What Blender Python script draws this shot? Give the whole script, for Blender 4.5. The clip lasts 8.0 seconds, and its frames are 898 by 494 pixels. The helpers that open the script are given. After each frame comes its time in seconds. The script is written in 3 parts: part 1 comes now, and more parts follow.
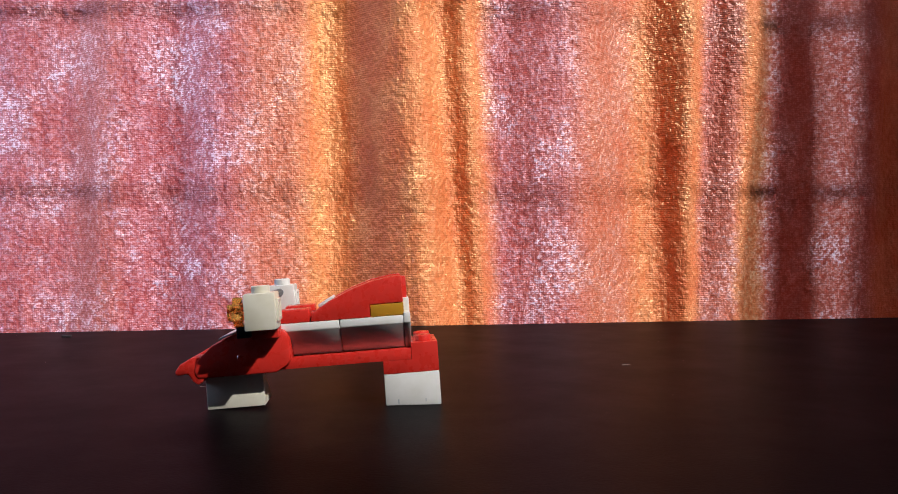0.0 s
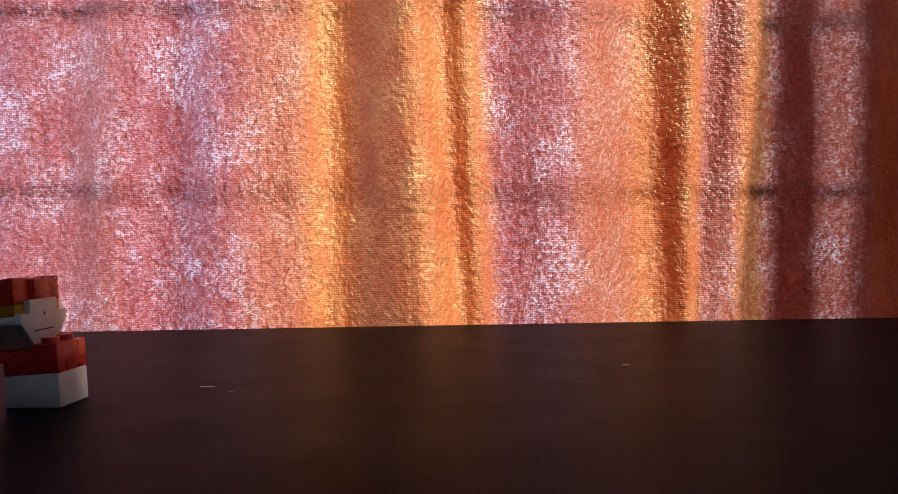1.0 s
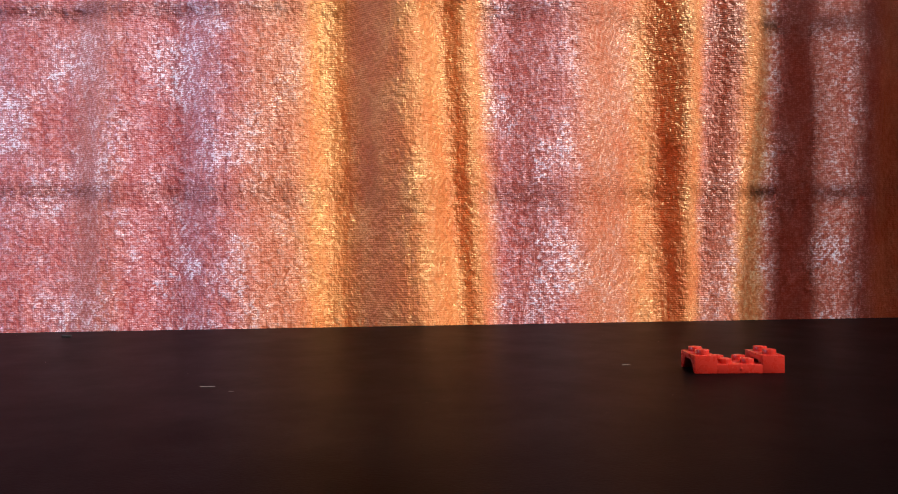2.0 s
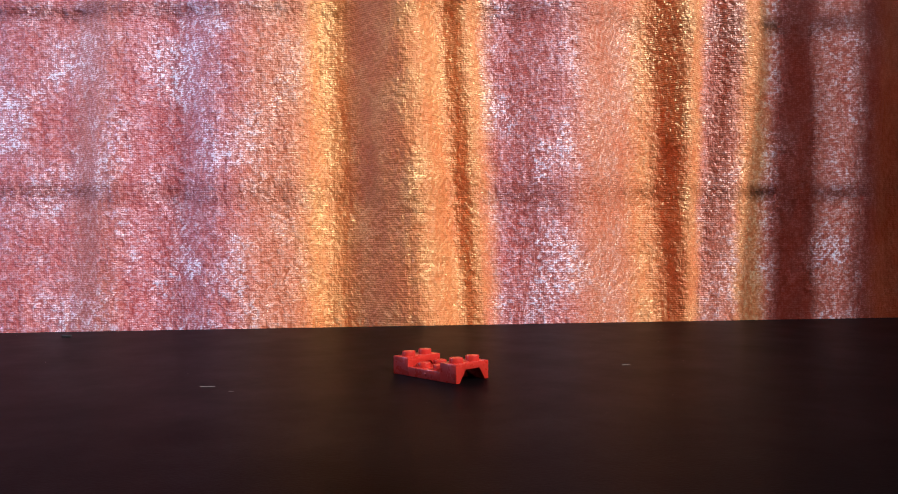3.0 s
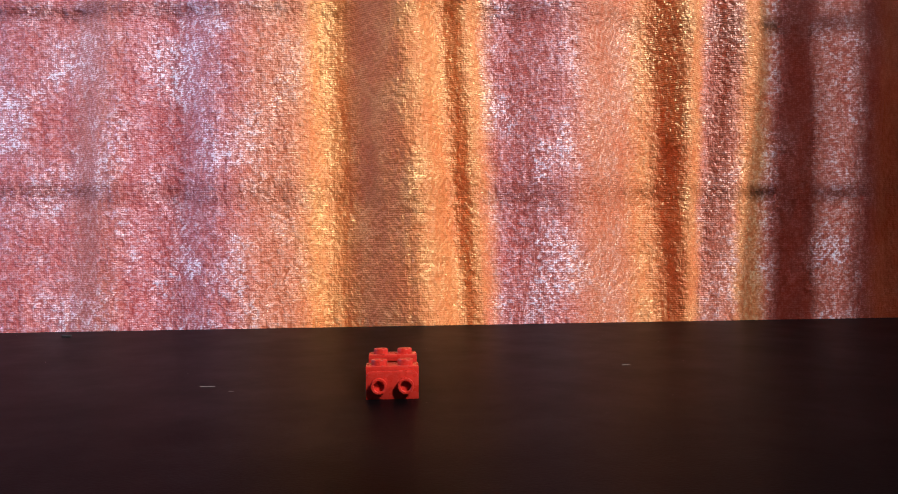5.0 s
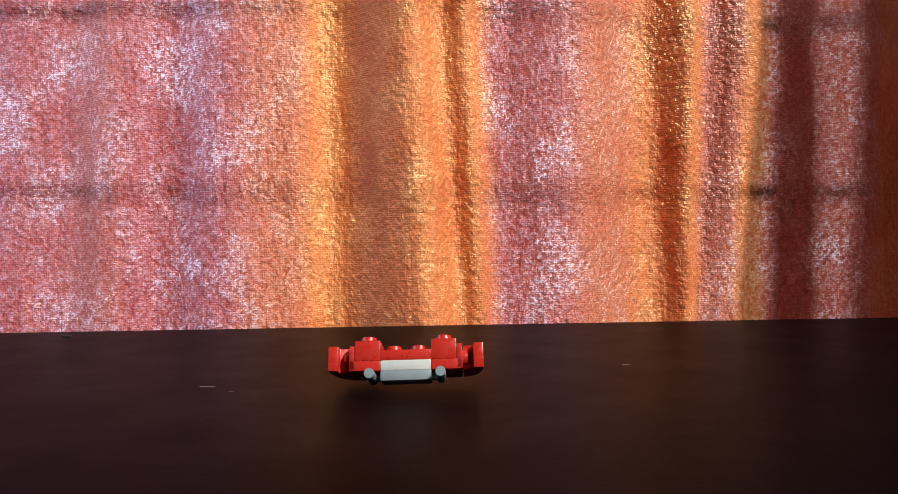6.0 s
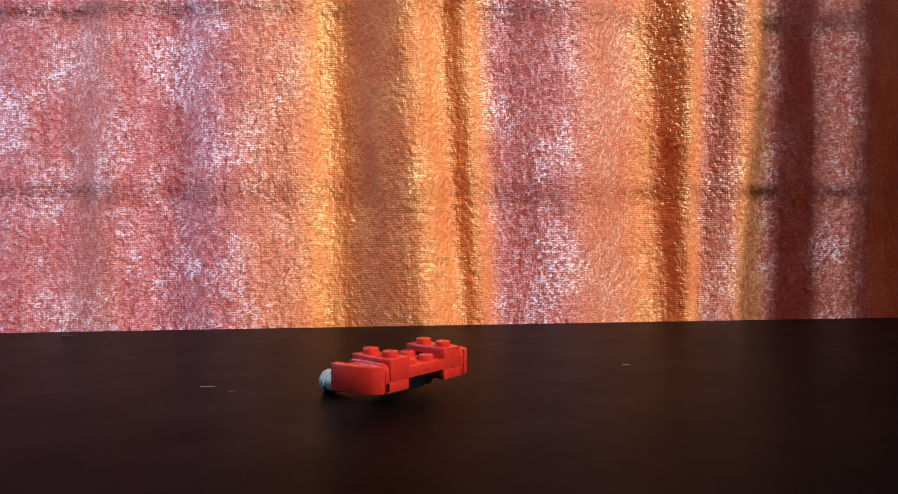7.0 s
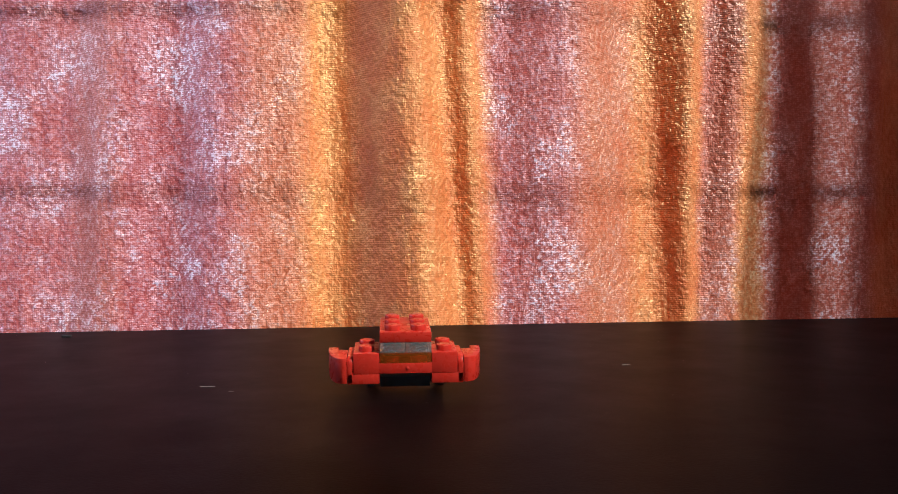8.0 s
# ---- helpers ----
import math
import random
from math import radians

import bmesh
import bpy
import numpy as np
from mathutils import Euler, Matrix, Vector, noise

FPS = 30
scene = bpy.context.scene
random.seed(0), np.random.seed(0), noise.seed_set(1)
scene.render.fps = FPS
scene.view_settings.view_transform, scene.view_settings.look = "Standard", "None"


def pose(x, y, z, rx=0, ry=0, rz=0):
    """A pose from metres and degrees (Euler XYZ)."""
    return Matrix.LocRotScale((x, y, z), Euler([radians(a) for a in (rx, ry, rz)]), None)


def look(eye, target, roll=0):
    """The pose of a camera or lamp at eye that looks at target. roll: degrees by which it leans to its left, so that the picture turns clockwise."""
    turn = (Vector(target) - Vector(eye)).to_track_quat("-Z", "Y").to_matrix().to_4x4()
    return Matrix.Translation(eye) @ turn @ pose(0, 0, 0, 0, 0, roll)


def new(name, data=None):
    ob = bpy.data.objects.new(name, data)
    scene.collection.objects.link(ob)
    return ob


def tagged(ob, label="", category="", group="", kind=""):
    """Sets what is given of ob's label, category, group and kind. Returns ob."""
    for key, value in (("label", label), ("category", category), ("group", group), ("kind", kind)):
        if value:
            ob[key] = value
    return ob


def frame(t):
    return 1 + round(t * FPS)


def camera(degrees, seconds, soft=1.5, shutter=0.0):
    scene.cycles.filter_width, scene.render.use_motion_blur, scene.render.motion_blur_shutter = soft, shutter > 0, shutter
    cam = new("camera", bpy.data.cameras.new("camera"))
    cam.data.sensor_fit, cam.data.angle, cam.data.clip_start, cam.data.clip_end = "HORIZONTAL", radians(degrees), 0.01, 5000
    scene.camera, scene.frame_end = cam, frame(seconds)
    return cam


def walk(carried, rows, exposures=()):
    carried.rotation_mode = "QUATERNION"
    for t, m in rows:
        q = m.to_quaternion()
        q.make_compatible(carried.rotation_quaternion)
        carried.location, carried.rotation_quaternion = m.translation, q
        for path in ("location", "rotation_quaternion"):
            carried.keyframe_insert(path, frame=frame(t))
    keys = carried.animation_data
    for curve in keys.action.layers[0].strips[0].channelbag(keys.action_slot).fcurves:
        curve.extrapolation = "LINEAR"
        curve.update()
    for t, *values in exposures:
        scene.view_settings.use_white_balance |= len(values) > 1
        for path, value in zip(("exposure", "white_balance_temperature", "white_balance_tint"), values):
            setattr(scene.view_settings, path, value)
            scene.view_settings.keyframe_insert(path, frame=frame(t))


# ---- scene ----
cam = camera(62.5, 8.0, soft=1.0)
EYE = (0.0, 0.0, 0.04566)
VIEW = look(EYE, (0.0, 1.0, 0.04566 - 0.0004), -0.37)
walk(cam, [(0.0, VIEW), (8.0, VIEW)], exposures=[(0.0, 0.0, 5500, 13), (1.0, 0.0, 5550, 8), (1.7, 0.0, 5600, 1), (3.0, 0.04, 4950, -4),
                                             (4.5, 0.03, 5000, -4), (6.0, -0.05, 5650, 5), (7.0, -0.03, 5600, 2), (8.0, 0.02, 5250, -4)])

# ---- light: low sun through the window of the right wall, daylight behind the curtain ----
SUN_AZIMUTH, SUN_HEIGHT = 40.0, 44.0      # degrees from +x towards -y; above the horizon
world = bpy.data.worlds.new("sky")
world.use_nodes = True
scene.world = world
sky = world.node_tree.nodes.new("ShaderNodeTexSky")
sky.sky_type, sky.sun_disc = "NISHITA", False
sky.sun_elevation = radians(SUN_HEIGHT)
sky.sun_rotation = radians(90 + SUN_AZIMUTH)
back = world.node_tree.nodes["Background"]
back.inputs["Strength"].default_value = 0.12
world.node_tree.links.new(sky.outputs["Color"], back.inputs["Color"])

SUN_DIR = Vector((math.cos(radians(SUN_AZIMUTH)) * math.cos(radians(SUN_HEIGHT)),
                  -math.sin(radians(SUN_AZIMUTH)) * math.cos(radians(SUN_HEIGHT)),
                  math.sin(radians(SUN_HEIGHT))))
sun = bpy.data.lights.new("sun", "SUN")
sun.energy, sun.angle, sun.color = 4.2, radians(0.5), (1.0, 0.9, 0.76)
sun_ob = new("sun", sun)
sun_ob.matrix_world = look(SUN_DIR * 4.0, (0, 0, 0))

# daylight in the opening of the window behind the curtain
glow = bpy.data.lights.new("window_daylight", "AREA")
glow.shape, glow.size, glow.size_y, glow.energy, glow.color = "RECTANGLE", 1.7, 0.36, 47.0, (0.97, 0.93, 1.0)
glow_ob = new("window_daylight", glow)

# added blue fill lamp on the left, set in an unseen wall opening
blue = bpy.data.lights.new("blue_fill", "AREA")
blue.shape, blue.size, blue.size_y, blue.energy, blue.color = "RECTANGLE", 0.32, 0.6, 10.0, (0.56, 0.69, 1.0)
fill_ob = new("blue_fill", blue)


# ---- materials ----
def shader(name):
    m = bpy.data.materials.new(name)
    m.use_nodes = True
    t = m.node_tree
    return m, t, t.nodes["Principled BSDF"], t.nodes["Material Output"]


def node(t, kind, **values):
    n = t.nodes.new(kind)
    for key, value in values.items():
        n.inputs[key].default_value = value
    return n


def ramp(t, source, stops):
    r = t.nodes.new("ShaderNodeValToRGB")
    while len(r.color_ramp.elements) < len(stops):
        r.color_ramp.elements.new(0.5)
    for e, (at, c) in zip(r.color_ramp.elements, stops):
        e.position, e.color = at, (*c, 1) if len(c) == 3 else c
    t.links.new(source, r.inputs["Fac"])
    return r


def coords(t, scale=(1, 1, 1)):
    c = t.nodes.new("ShaderNodeTexCoord")
    m = t.nodes.new("ShaderNodeMapping")
    m.inputs["Scale"].default_value = scale
    t.links.new(c.outputs["Object"], m.inputs["Vector"])
    return m.outputs["Vector"]


def grain(t, vector, scale, detail=4.0, rough=0.55):
    n = node(t, "ShaderNodeTexNoise", Scale=scale, Detail=detail, Roughness=rough)
    t.links.new(vector, n.inputs["Vector"])
    return n.outputs["Fac"]


def relief(t, p, height, strength, distance):
    b = node(t, "ShaderNodeBump", Strength=strength, Distance=distance)
    t.links.new(height, b.inputs["Height"])
    t.links.new(b.outputs["Normal"], p.inputs["Normal"])
    return b


def plastic(name, dark, light, rough=0.22, soft=0.08, tint=None):
    """Moulded toy plastic: faint cloudiness, scuffs in the gloss, a little light in the body."""
    m, t, p, out = shader(name)
    v = coords(t)
    r = ramp(t, grain(t, v, 160.0, 3.0), [(0.3, dark), (0.7, light)])
    t.links.new(r.outputs["Color"], p.inputs["Base Color"])
    g = ramp(t, grain(t, v, 420.0, 3.0, 0.5), [(0.35, (rough,) * 3), (0.75, (min(1, rough + 0.14),) * 3)])
    t.links.new(g.outputs["Color"], p.inputs["Roughness"])
    p.inputs["IOR"].default_value = 1.53
    p.inputs["Subsurface Weight"].default_value = soft
    p.inputs["Subsurface Radius"].default_value = tint or (1.0, 0.4, 0.3)
    p.inputs["Subsurface Scale"].default_value = 0.0012
    relief(t, p, grain(t, v, 120.0, 2.0), 0.04, 0.0003)
    return m


def clear_plastic(name, colour, rough=0.06, body=0.85):
    m, t, p, out = shader(name)
    p.inputs["Base Color"].default_value = (*colour, 1)
    p.inputs["Transmission Weight"].default_value = body
    p.inputs["IOR"].default_value = 1.5
    v = coords(t)
    g = ramp(t, grain(t, v, 700.0), [(0.3, (rough,) * 3), (0.8, (rough + 0.12,) * 3)])
    t.links.new(g.outputs["Color"], p.inputs["Roughness"])
    return m


RED = plastic("red_plastic", (0.58, 0.025, 0.013), (0.61, 0.029, 0.016), 0.24, 0.12)
WHITE = plastic("white_plastic", (0.66, 0.64, 0.56), (0.74, 0.72, 0.66), 0.28, 0.1, (0.8, 0.8, 0.7))
CREAM = plastic("cream_plastic", (0.62, 0.57, 0.42), (0.70, 0.66, 0.52), 0.28, 0.1, (0.8, 0.8, 0.6))
GREY = plastic("light_grey_plastic", (0.27, 0.30, 0.31), (0.33, 0.36, 0.37), 0.3, 0.02)
DARK_GREY = plastic("dark_grey_plastic", (0.035, 0.037, 0.042), (0.055, 0.057, 0.06), 0.3, 0.0)
BLACK = plastic("black_plastic", (0.008, 0.008, 0.009), (0.014, 0.014, 0.015), 0.3, 0.0)
CLEAR = clear_plastic("clear_plastic", (0.95, 0.95, 0.97), 0.05, 0.9)
CLEAR_RED = clear_plastic("transparent_red_plastic", (0.85, 0.05, 0.04))
CLEAR_ORANGE = clear_plastic("transparent_orange_plastic", (0.97, 0.22, 0.02))
AMBER = clear_plastic("transparent_amber_plastic", (0.95, 0.50, 0.10), 0.1, 0.75)
YELLOW = clear_plastic("transparent_yellow_plastic", (0.99, 0.50, 0.03), 0.12, 0.55)


def table_material():
    m, t, p, out = shader("dark_laminate")
    v = coords(t)
    long = coords(t, (1.0, 9.0, 1.0))
    r = ramp(t, grain(t, long, 14.0, 8.0, 0.65), [(0.3, (0.0030, 0.0017, 0.0020)), (0.75, (0.0042, 0.0024, 0.0028))])
    t.links.new(r.outputs["Color"], p.inputs["Base Color"])
    g = ramp(t, grain(t, v, 30.0, 7.0, 0.7), [(0.3, (0.42,) * 3), (0.75, (0.50,) * 3)])
    t.links.new(g.outputs["Color"], p.inputs["Roughness"])
    p.inputs["IOR"].default_value = 1.27
    p.inputs["Specular IOR Level"].default_value = 0.05
    relief(t, p, grain(t, v, 1400.0, 3.0), 0.28, 0.0002)
    return m


def curtain_material():
    """Crinkled red shot satin, thin and uneven enough to let daylight through; bands of sunlit gold and skylit lilac
    are painted in.
    """
    m, t, p, out = shader("shot_satin")
    v = coords(t)

    def math_node(kind, a, b, c=0.0):
        n = t.nodes.new("ShaderNodeMath")
        n.operation = kind
        for i, x in enumerate((a, b, c)):
            if isinstance(x, (int, float)):
                n.inputs[i].default_value = x
            else:
                t.links.new(x, n.inputs[i])
        return n.outputs[0]

    def blend(fac, a, b):
        n = t.nodes.new("ShaderNodeMix")
        n.data_type = "RGBA"
        t.links.new(fac, n.inputs[0])
        for i, x in ((6, a), (7, b)):
            if isinstance(x, tuple):
                n.inputs[i].default_value = (*x, 1)
            else:
                t.links.new(x, n.inputs[i])
        return n.outputs[2]

    def grey(source, lo, hi, a=0.0, b=1.0):
        n = t.nodes.new("ShaderNodeMapRange")
        n.interpolation_type = "SMOOTHSTEP"
        for key, x in (("From Min", lo), ("From Max", hi), ("To Min", a), ("To Max", b)):
            n.inputs[key].default_value = x
        t.links.new(source, n.inputs["Value"])
        return n.outputs[0]

    def threads(direction, scale, distortion):
        w = node(t, "ShaderNodeTexWave", Scale=scale, Distortion=distortion, Detail=2.0)
        w.bands_direction = direction
        t.links.new(v, w.inputs["Vector"])
        return w.outputs["Fac"]

    weft, warp = threads("Z", 235.0, 2.2), threads("X", 300.0, 1.6)
    crinkle = grain(t, coords(t, (1.0, 1.0, 0.9)), 300.0, 2.5, 0.5)
    creases = grain(t, coords(t, (1.0, 1.0, 0.22)), 150.0, 3.0, 0.5)
    fine = grain(t, coords(t, (0.75, 0.75, 1.2)), 760.0, 3.0, 0.65)
    patch = grain(t, coords(t, (1.0, 1.0, 0.8)), 30.0, 5.0, 0.62)
    height = math_node("MULTIPLY_ADD", weft, 0.05, math_node("MULTIPLY_ADD", creases, 1.0, crinkle))
    height = math_node("MULTIPLY_ADD", warp, 0.02, height)
    b = node(t, "ShaderNodeBump", Strength=1.0, Distance=0.0023)
    t.links.new(height, b.inputs["Height"])

    # bands of sunlit gold and skylit lilac put into the colour along the width
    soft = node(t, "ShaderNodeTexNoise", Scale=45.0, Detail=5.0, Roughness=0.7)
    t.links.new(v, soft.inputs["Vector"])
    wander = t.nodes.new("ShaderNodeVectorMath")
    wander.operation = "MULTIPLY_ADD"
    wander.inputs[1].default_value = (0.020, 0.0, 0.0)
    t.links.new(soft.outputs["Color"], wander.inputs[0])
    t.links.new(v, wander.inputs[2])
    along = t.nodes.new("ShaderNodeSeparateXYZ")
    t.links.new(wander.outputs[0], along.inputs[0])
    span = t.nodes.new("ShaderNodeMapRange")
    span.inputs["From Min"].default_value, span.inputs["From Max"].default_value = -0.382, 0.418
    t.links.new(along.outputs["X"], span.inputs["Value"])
    light_band = ramp(t, span.outputs[0], [(at, (k,) * 3) for at, k in (
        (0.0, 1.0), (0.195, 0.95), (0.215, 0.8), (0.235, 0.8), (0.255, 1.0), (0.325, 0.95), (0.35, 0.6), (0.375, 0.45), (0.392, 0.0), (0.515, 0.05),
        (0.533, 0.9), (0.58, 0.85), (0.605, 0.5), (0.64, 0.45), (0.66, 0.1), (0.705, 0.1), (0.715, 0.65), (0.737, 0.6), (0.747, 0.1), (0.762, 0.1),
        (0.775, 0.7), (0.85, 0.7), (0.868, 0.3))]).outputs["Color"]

    # front: dull cloth, coloured gold for sunlit bands and lilac for skylit ones
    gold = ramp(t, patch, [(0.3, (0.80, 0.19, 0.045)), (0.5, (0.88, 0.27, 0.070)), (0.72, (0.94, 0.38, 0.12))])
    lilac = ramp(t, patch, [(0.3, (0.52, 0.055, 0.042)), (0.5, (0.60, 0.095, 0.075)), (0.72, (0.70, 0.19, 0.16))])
    t.links.new(blend(light_band, gold.outputs["Color"], lilac.outputs["Color"]), p.inputs["Base Color"])
    p.inputs["Roughness"].default_value = 0.55
    t.links.new(b.outputs["Normal"], p.inputs["Normal"])
    # glossy threads, each facet with its own tilt
    cells = node(t, "ShaderNodeTexVoronoi", Scale=1250.0, Randomness=1.0)
    t.links.new(coords(t, (0.6, 0.6, 1.3)), cells.inputs["Vector"])
    off = t.nodes.new("ShaderNodeVectorMath")
    off.operation = "MULTIPLY_ADD"
    off.inputs[1].default_value, off.inputs[2].default_value = (1.0, 1.0, 1.0), (-0.5, -0.5, -0.5)
    t.links.new(cells.outputs["Color"], off.inputs[0])
    tilt = t.nodes.new("ShaderNodeVectorMath")
    tilt.operation = "ADD"
    t.links.new(off.outputs[0], tilt.inputs[0])
    t.links.new(b.outputs["Normal"], tilt.inputs[1])
    unit = t.nodes.new("ShaderNodeVectorMath")
    unit.operation = "NORMALIZE"
    t.links.new(tilt.outputs[0], unit.inputs[0])
    thread = node(t, "ShaderNodeBsdfGlossy", Roughness=0.45)
    t.links.new(blend(light_band, (1.0, 0.60, 0.24), (0.92, 0.62, 0.68)), thread.inputs["Color"])
    t.links.new(unit.outputs[0], thread.inputs["Normal"])
    one = t.nodes.new("ShaderNodeMixShader")
    t.links.new(grey(patch, 0.40, 0.60, 0.12, 0.36), one.inputs["Fac"])
    t.links.new(p.outputs[0], one.inputs[1])
    t.links.new(thread.outputs[0], one.inputs[2])
    # light passes where the threads lie thin: dull red ground, bright open weave, pale sky glints painted in clusters
    open_weave = math_node("MULTIPLY_ADD", weft, 0.055, math_node("MULTIPLY_ADD", warp, 0.045, math_node("MULTIPLY_ADD", crinkle, 0.35, math_node("MULTIPLY", fine, 0.65))))
    ground = ramp(t, open_weave, [(0.45, (0.20, 0.030, 0.032)), (0.56, (0.34, 0.10, 0.10)), (0.68, (0.62, 0.38, 0.42))])
    sky_glint = math_node("MULTIPLY", grey(patch, 0.47, 0.60, 0.10, 1.0), grey(open_weave, 0.56, 0.63))
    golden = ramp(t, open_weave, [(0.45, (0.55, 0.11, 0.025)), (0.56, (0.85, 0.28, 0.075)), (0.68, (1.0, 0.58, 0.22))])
    passing = blend(light_band, golden.outputs["Color"], blend(sky_glint, ground.outputs["Color"], (0.92, 0.90, 0.98)))
    thin = node(t, "ShaderNodeBsdfTranslucent")
    t.links.new(passing, thin.inputs["Color"])
    t.links.new(b.outputs["Normal"], thin.inputs["Normal"])
    # translucency set by light band: daylight held back in gold, let through in lilac
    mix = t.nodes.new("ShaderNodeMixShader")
    t.links.new(grey(light_band, 0.0, 1.0, 0.19, 0.37), mix.inputs["Fac"])
    t.links.new(one.outputs[0], mix.inputs[1])
    t.links.new(thin.outputs[0], mix.inputs[2])
    t.links.new(mix.outputs[0], out.inputs["Surface"])
    return m


def plaster(name, colour):
    m, t, p, out = shader(name)
    v = coords(t)
    lo = tuple(c * 0.9 for c in colour)
    r = ramp(t, grain(t, v, 3.0, 6.0), [(0.3, lo), (0.7, colour)])
    t.links.new(r.outputs["Color"], p.inputs["Base Color"])
    p.inputs["Roughness"].default_value = 0.85
    relief(t, p, grain(t, v, 90.0, 5.0), 0.2, 0.002)
    return m


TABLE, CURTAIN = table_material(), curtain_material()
WALL = plaster("wall_plaster", (0.27, 0.235, 0.22))
FLOOR = plaster("floor_concrete", (0.20, 0.16, 0.14))
IRON = plaster("painted_iron", (0.10, 0.09, 0.09))
DUST = plaster("pale_dust", (0.30, 0.27, 0.25))
SPECK = plaster("dark_crumb", (0.03, 0.02, 0.02))

MM = 0.001


# ---- mesh helpers (millimetres) ----
def box(bm, x0, y0, z0, x1, y1, z1, edge=0.25):
    made = bmesh.ops.create_cube(bm, size=1.0)["verts"]
    for v in made:
        v.co = Vector((x0 + (v.co.x + 0.5) * (x1 - x0), y0 + (v.co.y + 0.5) * (y1 - y0), z0 + (v.co.z + 0.5) * (z1 - z0)))
    if edge:
        edges = list({e for v in made for e in v.link_edges})
        bmesh.ops.bevel(bm, geom=edges, offset=edge, segments=2, affect="EDGES", profile=0.5)
    return bm


def prism(bm, outline, axis, a, b, edge=0.25):
    """A closed outline drawn out along an axis: 'y' takes (x, z), 'x' takes (y, z), 'z' takes (x, y)."""
    def at(u, w, s):
        return {"y": (u, s, w), "x": (s, u, w), "z": (u, w, s)}[axis]
    one = [bm.verts.new(at(u, w, a)) for u, w in outline]
    two = [bm.verts.new(at(u, w, b)) for u, w in outline]
    n = len(outline)
    faces = [bm.faces.new(one[::-1]), bm.faces.new(two)]
    faces += [bm.faces.new((one[i], one[(i + 1) % n], two[(i + 1) % n], two[i])) for i in range(n)]
    bmesh.ops.recalc_face_normals(bm, faces=faces)
    if edge:
        edges = [e for e in {e for f in faces for e in f.edges} if len(e.link_faces) == 2 and e.calc_face_angle(0) > 0.5]
        bmesh.ops.bevel(bm, geom=edges, offset=edge, segments=2, affect="EDGES", profile=0.5)
    return bm


def lathe(bm, profile, m=Matrix(), sides=28):
    """A turned body round z: profile of (radius, height) from below to above, then set at m."""
    rings = []
    for r, h in profile:
        rings.append([bm.verts.new(m @ Vector((r * math.cos(2 * math.pi * i / sides), r * math.sin(2 * math.pi * i / sides), h))) for i in range(sides)])
    faces = []
    for low, high in zip(rings, rings[1:]):
        for i in range(sides):
            j = (i + 1) % sides
            faces.append(bm.faces.new((low[i], low[j], high[j], high[i])))
    faces.append(bm.faces.new(rings[0][::-1]))
    faces.append(bm.faces.new(rings[-1]))
    bmesh.ops.recalc_face_normals(bm, faces=faces)
    return bm


def mesh(name, bm, material):
    bmesh.ops.scale(bm, vec=(MM, MM, MM), verts=bm.verts)
    data = bpy.data.meshes.new(name)
    for f in bm.faces:
        f.smooth = True
    bm.to_mesh(data)
    bm.free()
    data.set_sharp_from_angle(angle=radians(32))
    data.materials.append(material)
    return data


def part(name, bm, material, parent, label="", m=None):
    ob = new(name, mesh(name, bm, material))
    ob.parent = parent
    if m is not None:
        ob.matrix_basis = m
    return tagged(ob, label)


def thing(name, label, category, m, group=""):
    ob = new(name)
    ob.empty_display_size = 0.01
    ob.matrix_basis = m
    return tagged(ob, label, category, group)


def mm(x, y, z, rx=0, ry=0, rz=0):
    return pose(x * MM, y * MM, z * MM, rx, ry, rz)


STUD = [(2.4, 0.0), (2.4, 1.45), (2.32, 1.62), (2.15, 1.7)]
HOLLOW = [(2.4, 0.0), (2.4, 1.5), (2.3, 1.7), (1.75, 1.7), (1.6, 1.55), (1.6, 0.4)]
stud_meshes = {}


def studs(parent, material, places, hollow=False, turn=None, label=""):
    """Round studs as pieces of a brick, sharing one mesh for each plastic."""
    key = (material.name, hollow)
    if key not in stud_meshes:
        stud_meshes[key] = mesh("stud", lathe(bmesh.new(), HOLLOW if hollow else STUD), material)
    for x, y, z in places:
        ob = new("stud", stud_meshes[key])
        ob.parent = parent
        ob.matrix_basis = mm(x, y, z) @ (turn or Matrix())


# ---- setting ----
EDGE_TURN = 5.8          # degrees: the table's far edge and the curtain run off from square
SQUARE = pose(0.0, 0.4315, 0.0, 0, 0, EDGE_TURN)


def build_table():
    t = tagged(thing("table", "dark brown laminate table with a smooth dull top", "table", SQUARE))
    part("tabletop", box(bmesh.new(), -700, -900, -28, 700, 0, 0, 1.2), TABLE, t)
    for x in (-650, 650):
        for y in (-850, -60):
            part("leg", box(bmesh.new(), x - 25, y - 25, -750, x + 25, y + 25, -28, 2.0), TABLE, t)


